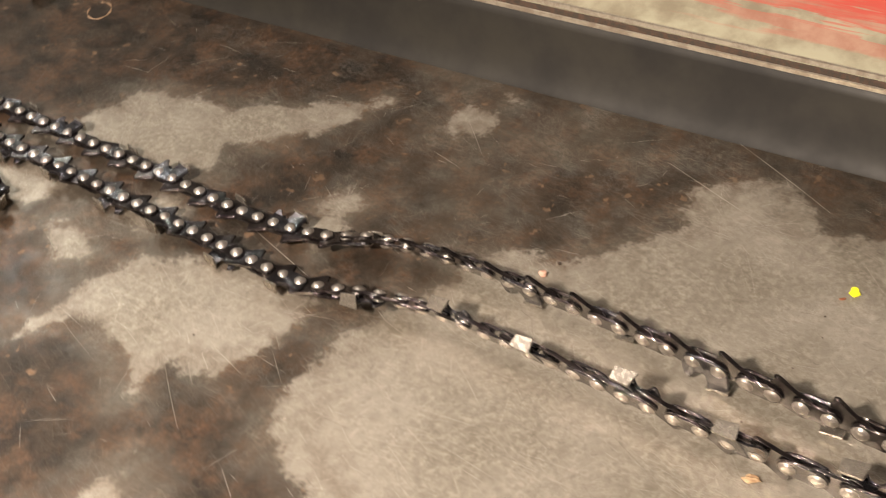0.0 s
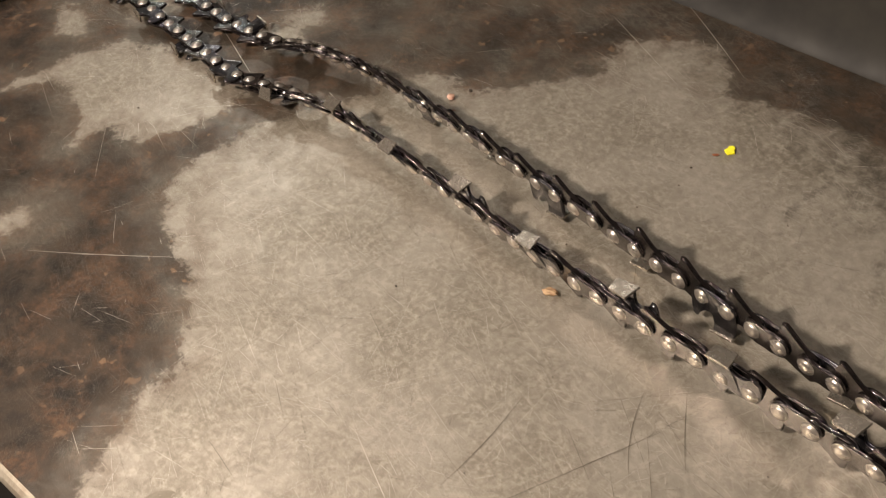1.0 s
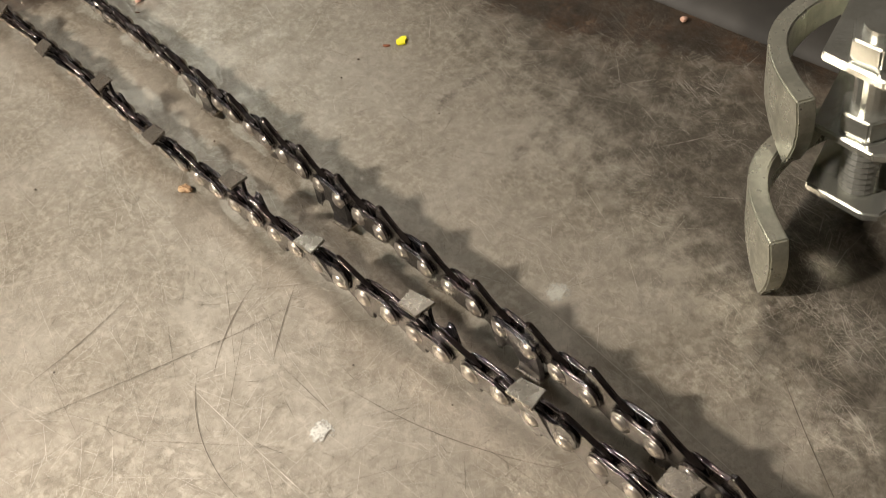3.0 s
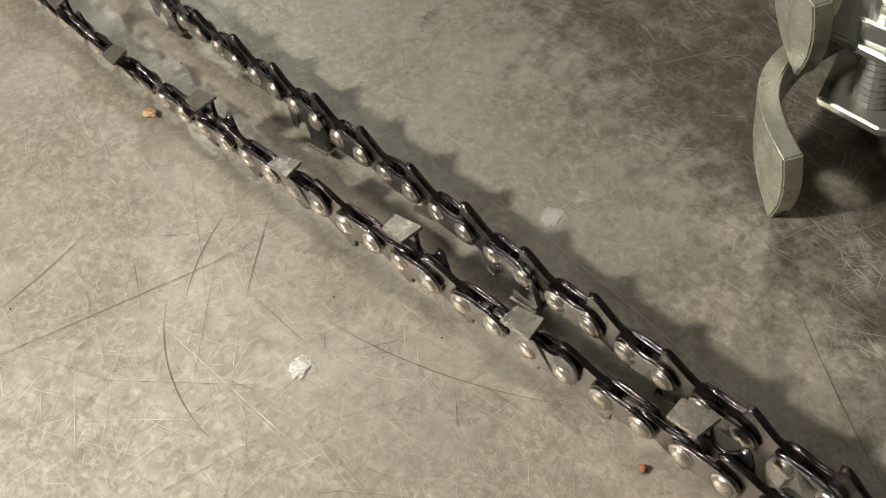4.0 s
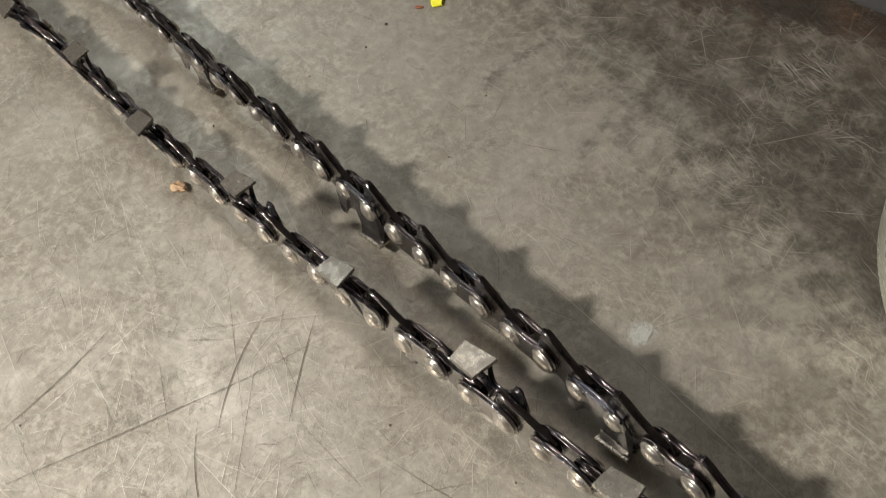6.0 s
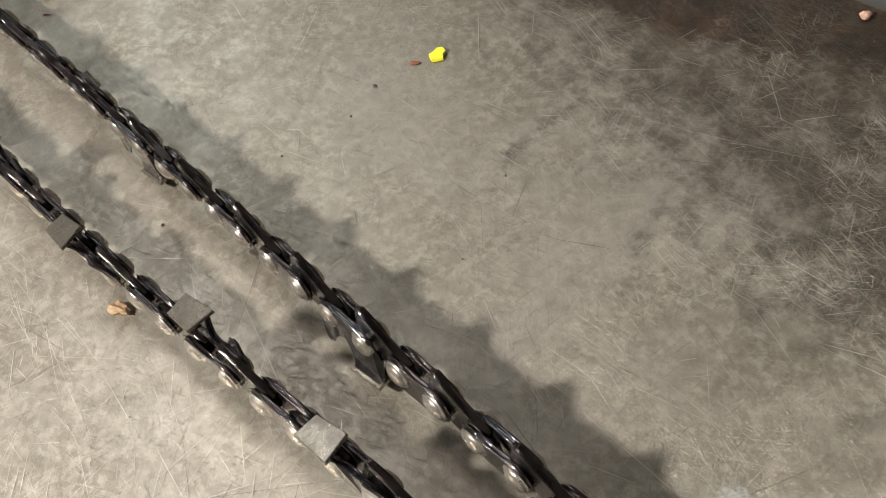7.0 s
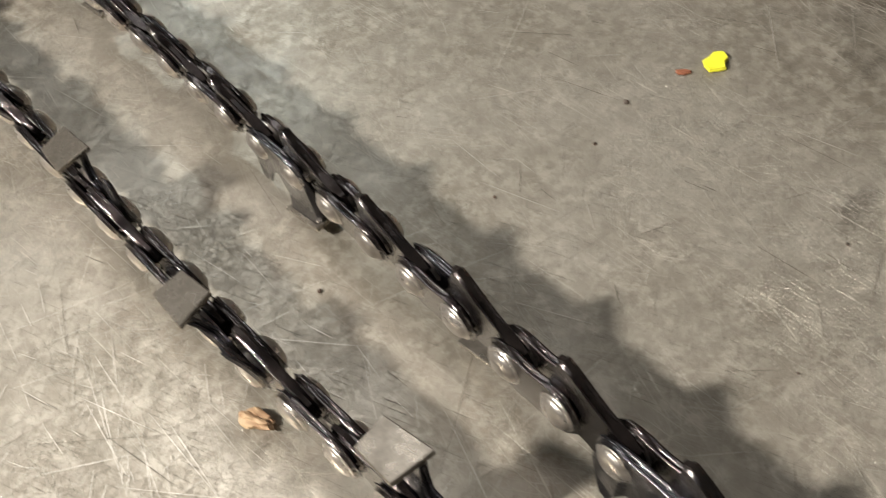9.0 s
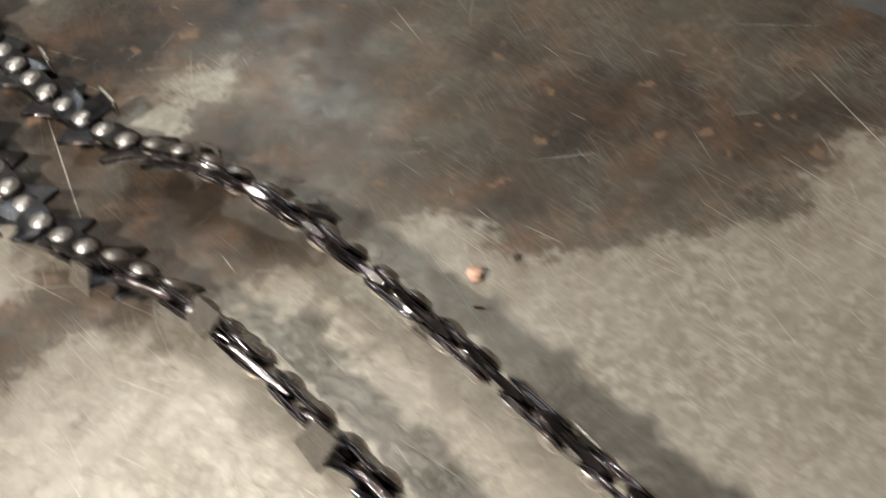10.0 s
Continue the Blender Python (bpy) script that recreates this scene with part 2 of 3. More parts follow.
def sweep(bm, profile, length0, length1, steps=1, closed=False):
    """Carries a (y, z) profile along x."""
    rings = []
    for i in range(steps + 1):
        x = length0 + (length1 - length0) * i / steps
        rings.append([bm.verts.new((x, y, z)) for y, z in profile])
    n = len(profile)
    for r, s in zip(rings, rings[1:]):
        for i in range(n if closed else n - 1):
            j = (i + 1) % n
            bm.faces.new((r[i], s[i], s[j], r[j]))
    if closed:
        bm.faces.new(rings[0])
        bm.faces.new(rings[-1][::-1])
    return rings


def lump(seed, r, flat=1.0, rough=0.35, detail=2):
    bm = bmesh.new()
    bmesh.ops.create_icosphere(bm, subdivisions=detail, radius=r)
    for v in bm.verts:
        k = 1 + rough * noise.noise(v.co * (1.6 / r) + Vector((seed * 3.7, seed, 0)))
        v.co = Vector((v.co.x * k, v.co.y * k, v.co.z * k * flat))
    low = min(v.co.z for v in bm.verts)
    for v in bm.verts:
        v.co.z -= low
    return bm


# ---- the room, out of view, that closes the place ----
def room():
    bm = bmesh.new()
    box(bm, -3, 3, -3, 3, -0.95, -0.85)
    tagged(part("floor", bm, DARKFLOOR), "dark stained concrete workshop floor under the bench", "floor", kind="structure")
    for name, dims in (("wall_north", (-3, 3, 3, 3.1)), ("wall_south", (-3, 3, -3.1, -3)), ("wall_east", (3, 3.1, -3, 3)), ("wall_west", (-3.1, -3, -3, 3))):
        bm = bmesh.new()
        box(bm, *dims, -0.95, 2.6)
        tagged(part(name, bm, WALLPAINT), "plain grey painted workshop wall", "wall", kind="structure")
    bm = bmesh.new()
    box(bm, -3, 3, -3, 3, 2.6, 2.7)
    tagged(part("ceiling", bm, WALLPAINT), "plain painted workshop ceiling", "ceiling", kind="structure")


room()

# ---- the workbench ----
HOLE = Vector((-0.1475, -0.1945, 0))
HOLE_R = 0.0052

# bare islands in the oxide skin, outlines in metres on the bench
BARE = (
    ((-.190, -.30), (-.176, -.19), (-.177, -.168), (-.165, -.136), (-.183, -.098), (-.206, -.072), (-.208, -.046), (-.200, -.030), (-.182, -.012),
     (-.165, .002), (-.147, .011), (-.138, .027), (-.120, .027), (-.105, .020), (-.068, .032), (-.057, .040), (-.054, .058), (-.032, .068),
     (-.012, .064), (-.006, .045), (-.007, .033), (.020, .026), (.056, .012), (.12, .0), (.5, -.1), (.5, -.6), (-.19, -.6)),
    ((-.345, .118), (-.327, .123), (-.295, .146), (-.251, .128), (-.181, .130), (-.212, .107), (-.255, .103), (-.257, .085), (-.283, .090), (-.31, .106)),
    ((-.314, -.011), (-.294, -.002), (-.272, -.015), (-.262, -.040), (-.252, -.027), (-.234, -.035), (-.213, -.016), (-.201, .001), (-.226, .023), (-.274, .028), (-.295, .016)),
    ((-.323, .051), (-.306, .050), (-.297, .031), (-.310, .031)),
    ((-.40, .090), (-.332, .092), (-.314, .072), (-.330, .069), (-.40, .066)),
)
SPOTS = ((-.196, .059, .008), (-.203, .042, .009), (-.125, .131, .004), (-.142, .113, .011), (-.275, .058, .012), (-.262, -.085, .007), (-.272, -.098, .006))
SMEARS = (((0.022, -0.04), (0.0241, -0.0297), (0.0287, -0.0204), (0.0361, -0.0135)), ((0.0555, -0.0613), (0.0565, -0.0494), (0.059, -0.0396), (0.0632, -0.0279)))
BROWN = ((-.098, -.203, .016), (-.078, -.196, .010), (-.168, -.222, .020), (-.12, -.212, .012))


def outline_distance(xy, outline):
    """Signed distance to a closed outline: negative inside."""
    best, inside = np.full(len(xy), 9.0), np.zeros(len(xy), bool)
    pts = np.array(outline)
    for p, q in zip(pts, np.roll(pts, -1, 0)):
        e, w = q - p, xy - p
        t = np.clip((w @ e) / (e @ e), 0, 1)
        best = np.minimum(best, np.hypot(*(w - t[:, None] * e).T))
        if p[1] != q[1]:
            cross = ((p[1] > xy[:, 1]) != (q[1] > xy[:, 1])) & (xy[:, 0] < (q[0] - p[0]) * (xy[:, 1] - p[1]) / (q[1] - p[1]) + p[0])
            inside ^= cross
    return np.where(inside, -best, best)


def bench_top(parent):
    a = np.concatenate([np.linspace(-1.1, -0.46, 6), np.arange(-0.45, 0.36, 0.002), np.linspace(0.37, 1.1, 6)])
    b = np.concatenate([np.arange(B_FRONT, B_FOOT + 0.005, 0.002), [B_FOOT + 0.006]])
    grid = np.stack(np.meshgrid(a, b), -1).reshape(-1, 2)
    na, nb = len(a), len(b)
    world_xy = grid[:, :1] * np.array(U.xy) + grid[:, 1:] * np.array(N.xy)
    i = (np.arange(nb - 1)[:, None] * na + np.arange(na - 1)).ravel()
    quads = np.stack([i, i + 1, i + 1 + na, i + na], 1)
    mid = world_xy[quads].mean(1)
    quads = quads[np.hypot(*(mid - np.array(HOLE.xy)).T) > 0.0068]
    mesh = bpy.data.meshes.new("top_sheet")
    mesh.from_pydata(np.c_[grid, np.zeros(len(grid))].tolist(), [], quads.tolist())
    d = np.min([outline_distance(world_xy, o) for o in BARE], 0)
    for x, y, r in SPOTS:
        d = np.minimum(d, np.hypot(world_xy[:, 0] - x, world_xy[:, 1] - y) - r)
    for x, y, r in BROWN:
        d = np.maximum(d, r * 0.8 - np.hypot(world_xy[:, 0] - x, world_xy[:, 1] - y))
    # the skin is rubbed thin towards the middle of the bench
    d = np.minimum(d, 0.007 + 0.05 * np.clip((-0.17 - world_xy[:, 0]) / 0.06, 0, 1))
    mesh.attributes.new("stain", "FLOAT", "POINT").data.foreach_set("value", d.astype(np.float32))
    # duller oxide and painted-in shade along the back right of the sheet
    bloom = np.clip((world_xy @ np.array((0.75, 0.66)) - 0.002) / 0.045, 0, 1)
    # two rubbed dark arcs
    for arc in SMEARS:
        for p, q in zip(arc, arc[1:]):
            p, e = np.array(p), np.array(q) - np.array(p)
            t = np.clip(((world_xy - p) @ e) / (e @ e), 0, 1)
            away = np.hypot(*(world_xy - p - t[:, None] * e).T)
            bloom = np.maximum(bloom, 0.62 * np.exp(-(away / 0.0022) ** 2) + 0.2 * bloom)
    mesh.attributes.new("dull_shade", "FLOAT", "POINT").data.foreach_set("value", bloom.astype(np.float32))
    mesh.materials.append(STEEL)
    ob = new("top_sheet", mesh)
    ob.parent = parent
    ob["label"] = "scratched, oil-stained sheet steel worktop with rust bloom"
    return ob


def workbench():
    bench = thing("workbench", BENCH, "worn steel workbench with a stained, scratched sheet metal top", "workbench")
    bench_top(bench)
    # rolled front edge
    bm = bmesh.new()
    roll = [(B_FRONT + 0.0005 - 0.004 * math.sin(t), -0.004 + 0.004 * math.cos(t)) for t in np.linspace(0, math.pi, 8)]
    sweep(bm, roll + [(B_FRONT + 0.0005, -0.03), (B_FRONT + 0.004, -0.03), (B_FRONT + 0.004, -0.0005)], -1.1, 1.1, 1, True)
    part("front_edge", bm, LIP, bench, "bright rubbed steel front edge")
    # coved upstand at the back, up to a lip
    bm = bmesh.new()
    cove = [((1 - t) ** 2 * (B_FOOT - 0.002) + 2 * t * (1 - t) * (B_FOOT + 0.0070) + t * t * (B_RAIL - 0.001), -0.0008 + 0.0308 * t * t) for t in np.linspace(0, 1, 24)]
    cove += [(B_RAIL - 0.0004, 0.0345)]
    sweep(bm, cove + [(B_RAIL + 0.0006, 0.0345), (B_RAIL + 0.0006, 0.0), (B_FOOT - 0.002, -0.004)], -1.1, 1.1, 1, True)
    part("upstand", bm, SHADED_RAIL, bench, "grey steel upstand curving up from the worktop, coloured near-black for its shade", smooth=True)
    bm = bmesh.new()
    sweep(bm, [(B_RAIL - 0.0006, 0.0345), (B_RAIL - 0.0004, 0.0362), (B_RAIL + 0.0004, 0.0364), (B_RAIL + 0.0008, 0.0352)], -1.1, 1.1, 1, True)
    part("lip", bm, LIP, bench, "thin bare steel lip")
    # groove floor and wall, a dark liner for the gap's shade, and the panel behind it
    bm = bmesh.new()
    sweep(bm, [(B_RAIL + 0.0012, 0.025), (B_RAIL + 0.0012, 0.0285), (B_RAIL + 0.0040, 0.0285), (B_RAIL + 0.0043, 0.0366), (B_RAIL + 0.0047, 0.0366), (B_RAIL + 0.0047, 0.025)], -1.1, 1.1, 1, True)
    part("groove", bm, GRIT, bench, "groove lined dark to stand for its shade")
    bm = bmesh.new()
    sweep(bm, [(B_RAIL + 0.0048, 0.0370), (B_RAIL + 0.0052, 0.0386), (B_RAIL + 0.0064, 0.0388), (B_RAIL + 0.0070, 0.0372)], -1.1, 1.1, 1, True)
    part("lip", bm, LIP, bench, "thin bare steel lip")
    bm = bmesh.new()
    sweep(bm, [(B_RAIL + 0.0050, 0.0), (B_RAIL + 0.0050, 0.0374), (B_RAIL + 0.03, 0.044), (B_RAIL + 0.20, 0.085), (B_RAIL + 0.20, 0.0)], -1.1, 1.1, 1, True)
    part("back_panel", bm, RED, bench, "cream panel with worn red paint")
    # hole with a folded rim
    bm = bmesh.new()
    h = BENCH.inverted() @ HOLE
    rings = []
    for r, z in ((0.0086, 0.00004), (HOLE_R + 0.0006, 0.00030), (HOLE_R, -0.0002), (HOLE_R, -0.006), (0.0086, -0.006)):
        rings.append([bm.verts.new((h.x + r * math.cos(t), h.y + r * math.sin(t), z)) for t in np.linspace(0, 2 * math.pi, 32, endpoint=False)])
    for p, q in zip(rings, rings[1:] + rings[:1]):
        for k in range(32):
            bm.faces.new((p[k], p[(k + 1) % 32], q[(k + 1) % 32], q[k]))
    part("hole_rim", bm, RIM, bench, "rubbed rim of a drilled hole")
    # carcass down to the floor
    bm = bmesh.new()
    box(bm, -1.05, 1.05, B_FRONT + 0.12, B_RAIL + 0.19, -0.85, -0.05)
    part("carcass", bm, GRIT, bench, "dark bench carcass")
    for x0, x1 in ((-1.06, -1.0), (1.0, 1.06)):
        bm = bmesh.new()
        box(bm, x0, x1, B_FRONT + 0.02, B_RAIL + 0.19, -0.05, -0.0065)
        part("top_bearer", bm, GRIT, bench)
    return bench


workbench()


# ---- scores in the steel ----
def score_strip(bm, pts, width):
    rows = []
    for i, p in enumerate(pts):
        d = (pts[min(i + 1, len(pts) - 1)] - pts[max(i - 1, 0)]).normalized()
        side = Vector((-d.y, d.x, 0)) * width * 0.5 * (0.25 + 0.75 * math.sin(math.pi * (i + 0.3) / (len(pts) - 0.4)))
        rows.append((bm.verts.new(p + side), bm.verts.new(p - side)))
    for r, s in zip(rows, rows[1:]):
        bm.faces.new((r[1], s[1], s[0], r[0]))


def scores():
    rng = random.Random(7)
    cells = np.stack(np.meshgrid(np.arange(160) * 0.005 - 0.45, np.arange(160) * 0.005 - 0.40, indexing="ij"), -1).reshape(-1, 2)
    near_skin = (np.min([outline_distance(cells, o) for o in BARE], 0) > -0.002).reshape(160, 160)
    for name, mat, count, label in (("light_scratches", SCORE_L, 6200, "fine bright scratches in the steel worktop"), ("dark_scratches", SCORE_D, 600, "fine dark scratches in the steel worktop")):
        bm = bmesh.new()
        for _ in range(count):
            p = U * rng.uniform(-0.36, 0.26) + N * rng.uniform(-0.25, 0.055)
            # few show on the oxide skin
            skinned = near_skin[min(max(round((p.x + 0.45) / 0.005), 0), 159), min(max(round((p.y + 0.40) / 0.005), 0), 159)]
            if mat is SCORE_L and rng.random() < (0.88 if skinned else 0.7 if p.y > -0.09 - 0.6 * p.x else 0):
                continue
            turn = rng.choice((rng.gauss(-1.1, 0.35), rng.gauss(-0.55, 0.35), rng.gauss(0.35, 0.4), rng.uniform(0, 3.14)))
            long, bend = min(0.05, 0.002 + rng.expovariate(160)), rng.gauss(0, 2)
            pts = []
            for i in range(7):
                pts.append(p + Vector((0, 0, 0.00022)))
                p = p + Vector((math.cos(turn), math.sin(turn), 0)) * (long / 6)
                turn += bend * long / 6
            score_strip(bm, pts, rng.uniform(0.00005, 0.00012))
        # a crossing of long straight scores where the bench is used most
        for _ in range(170 if mat is SCORE_L else 40):
            p = Vector((rng.uniform(-0.17, 0.09), 0, 0.00023))
            p.y = -0.115 - 0.45 * p.x - rng.uniform(0.0, 0.10)
            turn = rng.choice((rng.gauss(-0.75, 0.25), rng.gauss(0.5, 0.3), rng.gauss(1.15, 0.3)))
            long = rng.uniform(0.012, 0.05)
            step = Vector((math.cos(turn), math.sin(turn), 0)) * (long / 6)
            score_strip(bm, [p + step * (i - 3) for i in range(7)], rng.uniform(0.00005, 0.00010))
        # long arcs left by dragged tools
        if mat is SCORE_D:
            for x, y, turn, long, bend in ((-.012, -.118, -1.75, .034, 13), (-.017, -.150, -1.3, .05, 16), (-.004, -.132, -2.45, .07, 0), (.001, -.116, -1.5, .03, 4), (.143, -.12, -1.2, .06, 2), (-.05, -.13, -1.9, .04, -5), (.03, -.15, -.4, .07, 6)):
                p, pts = Vector((x, y, 0.00024)), []
                for i in range(14):
                    pts.append(p.copy())
                    p = p + Vector((math.cos(turn), math.sin(turn), 0)) * (long / 13)
                    turn += bend * long / 13
                score_strip(bm, pts, 0.00020)
        else:
            for x, y, turn, long, bend in ((-.10, -.150, -.9, .05, 0), (-.20, .01, 2.3, .05, 0), (.05, -.092, -.62, .12, -.6), (-.02, -.155, -.55, .07, .5), (-.25, -.10, .1, .06, 1), (.0, .045, 2.1, .06, 1), (-.06, .08, -.9, .06, 0)):
                p, pts = Vector((x, y, 0.00024)), []
                for i in range(14):
                    pts.append(p.copy())
                    p = p + Vector((math.cos(turn), math.sin(turn), 0)) * (long / 13)
                    turn += bend * long / 13
                score_strip(bm, pts, 0.00022)
        tagged(part(name, bm, mat), label, "scratches", kind="stuff")


scores()

# ---- the saw chain ----
MM = 0.001
# strands, travelled down the near one and back up the far one: x, y, roll of the links in degrees
NEAR = ((-0.4438, 0.1662, 0), (-.330, .089, 0), (-.280, .056, 0), (-.240, .029, 0), (-.205, .006, 6), (-.180, -.003, 34), (-.155, -.013, 58), (-.120, -.034, 68), (-.080, -.060, 76), (-.040, -.085, 83), (0, -.108, 88), (.050, -.1365, 88), (.106, -.168, 86), (.160, -.199, 86), (0.2161, -0.2327, 0))
FAR = ((0.2261, -0.2087, 0), (.180, -.198, 86), (.135, -.171, 86), (.093, -.1445, 86), (.050, -.116, 88), (0, -.0825, 88), (-.040, -.0555, 83), (-.080, -.029, 76), (-.120, -.003, 68), (-.155, .017, 58), (-.180, .027, 34), (-.205, .034, 6), (-.240, .0525, 0), (-.280, .080, 0), (-.345, .121, 0), (-0.4358, 0.1822, 0))


def ease(t):
    t = min(max(t, 0.0), 1.0)
    return t * t * (3 - 2 * t)


def spline(pts, count):
    """A smooth way through points of (x, y, roll, side)."""
    p = np.array(pts, float)
    n, out = len(p), []
    for i in range(n):
        p0, p1, p2, p3 = p[i - 1], p[i], p[(i + 1) % n], p[(i + 2) % n]
        for t in np.linspace(0, 1, count, endpoint=False):
            out.append(0.5 * (2 * p1 + (p2 - p0) * t + (2 * p0 - 5 * p1 + 4 * p2 - p3) * t * t + (3 * p1 - p0 - 3 * p2 + p3) * t ** 3))
    return np.array(out)


# the link ahead of each cutter carries a sloping bumper
BUMPER = ((-8.2, .4), (-7.9, 3.4), (-7.2, 6.3), (-5.9, 7.4), (-4.6, 7.1), (-1.8, 5.9), (1.6, 4.6), (4.8, 3.8), (7.3, 2.7), (8.2, .4), (7.5, -2.4), (6.3, -3.6), (5.5, -4.8), (5.1, -6.8), (5.3, -9.0), (4.0, -9.6), (2.5, -8.0), (0.8, -6.0), (-1.4, -4.4), (-4.4, -3.5), (-7.0, -2.7))
DRIVE = ((-8.2, .4), (-7.3, 2.7), (-4.8, 3.6), (-2.6, 2.8), (0, 2.4), (2.6, 2.8), (4.8, 3.6), (7.3, 2.7), (8.2, .4), (7.5, -2.4), (6.3, -3.6), (5.5, -4.8), (5.1, -6.8), (5.3, -9.0), (4.0, -9.6), (2.5, -8.0), (0.8, -6.0), (-1.4, -4.4), (-4.4, -3.5), (-7.0, -2.7))


def strap_outline(top, bottom, r=3.85, half=4.76):
    """A figure-of-eight strap round two rivets, with a waist above and below."""
    pts = []
    for cx, a0, a1 in ((half, -118, 122), (-half, 58, 298)):
        for k in range(10):
            a = radians(a0 + (a1 - a0) * k / 9)
            pts.append((cx + r * math.cos(a) * (0.9 if abs(math.cos(a)) > 0.5 else 1), r * math.sin(a)))
        pts.append((0, top) if cx > 0 else (0, bottom))
    return pts


STRAP = strap_outline(3.0, -2.5)
SIDE = ((-8.1, 0), (-8.4, 3.0), (-9.3, 6.2), (-9.0, 8.2), (-1.4, 9.0), (-1.9, 6.2), (-.6, 4.2), (1.4, 3.6), (3.4, 4.4), (4.6, 6.6), (5.2, 8.3), (7.0, 7.9), (8.3, 5.6), (8.4, 2.6), (8.1, 0), (7.3, -2.6), (4.8, -3.6), (2.4, -2.9), (-2.4, -2.9), (-4.8, -3.6), (-7.3, -2.6))


def made_mesh(name, bm, mat, smooth=False):
    mesh = bpy.data.meshes.new(name)
    bm.normal_update()
    bm.to_mesh(mesh)
    bm.free()
    mesh.materials.append(mat)
    if smooth:
        mesh.polygons.foreach_set("use_smooth", [True] * len(mesh.polygons))
    return mesh


def drive_mesh(outline):
    bm = bmesh.new()
    plate(bm, outline, -0.80 * MM, 0.80 * MM, 0.45 * MM, MM)
    return made_mesh("drive_link", bm, OILED)


def strap_mesh(side):
    bm = bmesh.new()
    y = sorted((side * 0.85 * MM, side * 2.05 * MM))
    plate(bm, STRAP, y[0], y[1], 0.52 * MM, MM)
    return made_mesh("tie_strap", bm, OILED)


def cutter_mesh(side):
    bm = bmesh.new()
    y = sorted((side * 0.85 * MM, side * 2.15 * MM))
    plate(bm, SIDE, y[0], y[1], 0.50 * MM, MM)
    # the depth gauge leans outwards, the rear wall towards the top plate
    for v in bm.verts:
        if v.co.z > 4.5 * MM:
            v.co.y += side * (v.co.z - 4.5 * MM) * (0.30 if v.co.x > 3 * MM else 0.42)
    return made_mesh("cutter", bm, BLUED)


def top_plate_mesh(side):
    """The folded top of a cutter: a chromed plate with an oblique cutting edge."""
    bm = bmesh.new()
    s = side
    top = [(-9.4, 4.0), (-0.9, 4.5), (-2.0, -1.5), (-9.2, -1.0)]
    rise = [8.5, 9.5, 9.2, 8.3]
    lo = [bm.verts.new((x * MM, s * y * MM, (z - 1.0) * MM)) for (x, y), z in zip(top, rise)]
    hi = [bm.verts.new((x * MM, s * y * MM, z * MM)) for (x, y), z in zip(top, rise)]
    faces = [bm.faces.new(lo[::-1]), bm.faces.new(hi)]
    for i in range(4):
        j = (i + 1) % 4
        faces.append(bm.faces.new((lo[i], lo[j], hi[j], hi[i])))
    bmesh.ops.recalc_face_normals(bm, faces=bm.faces)
    bmesh.ops.bevel(bm, geom=list(bm.edges), offset=0.15 * MM, segments=1, affect="EDGES")
    return made_mesh("top_plate", bm, CHROME)


def rivet_mesh():
    bm = bmesh.new()
    rings = []
    dome = ((3.12, 0), (3.08, 0.9), (2.96, 1.6), (2.70, 2.15), (2.38, 2.42), (2.20, 2.50), (2.24, 2.72), (2.10, 2.90))
    for y, r in [(-y, r) for y, r in dome] + list(dome[::-1]):
        if r == 0:
            rings.append([bm.verts.new((0, y * MM, 0))])
        else:
            rings.append([bm.verts.new((r * MM * math.cos(t), y * MM, r * MM * math.sin(t))) for t in np.linspace(0, 2 * math.pi, 14, endpoint=False)])
    for p, q in zip(rings, rings[1:]):
        for k in range(14):
            j = (k + 1) % 14
            ring = [p[k % len(p)], q[k % len(q)], q[j % len(q)], p[j % len(p)]]
            bm.faces.new(list(dict.fromkeys(ring)))
    return made_mesh("rivet", bm, RIVET, True)


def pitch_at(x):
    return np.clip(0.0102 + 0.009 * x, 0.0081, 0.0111)


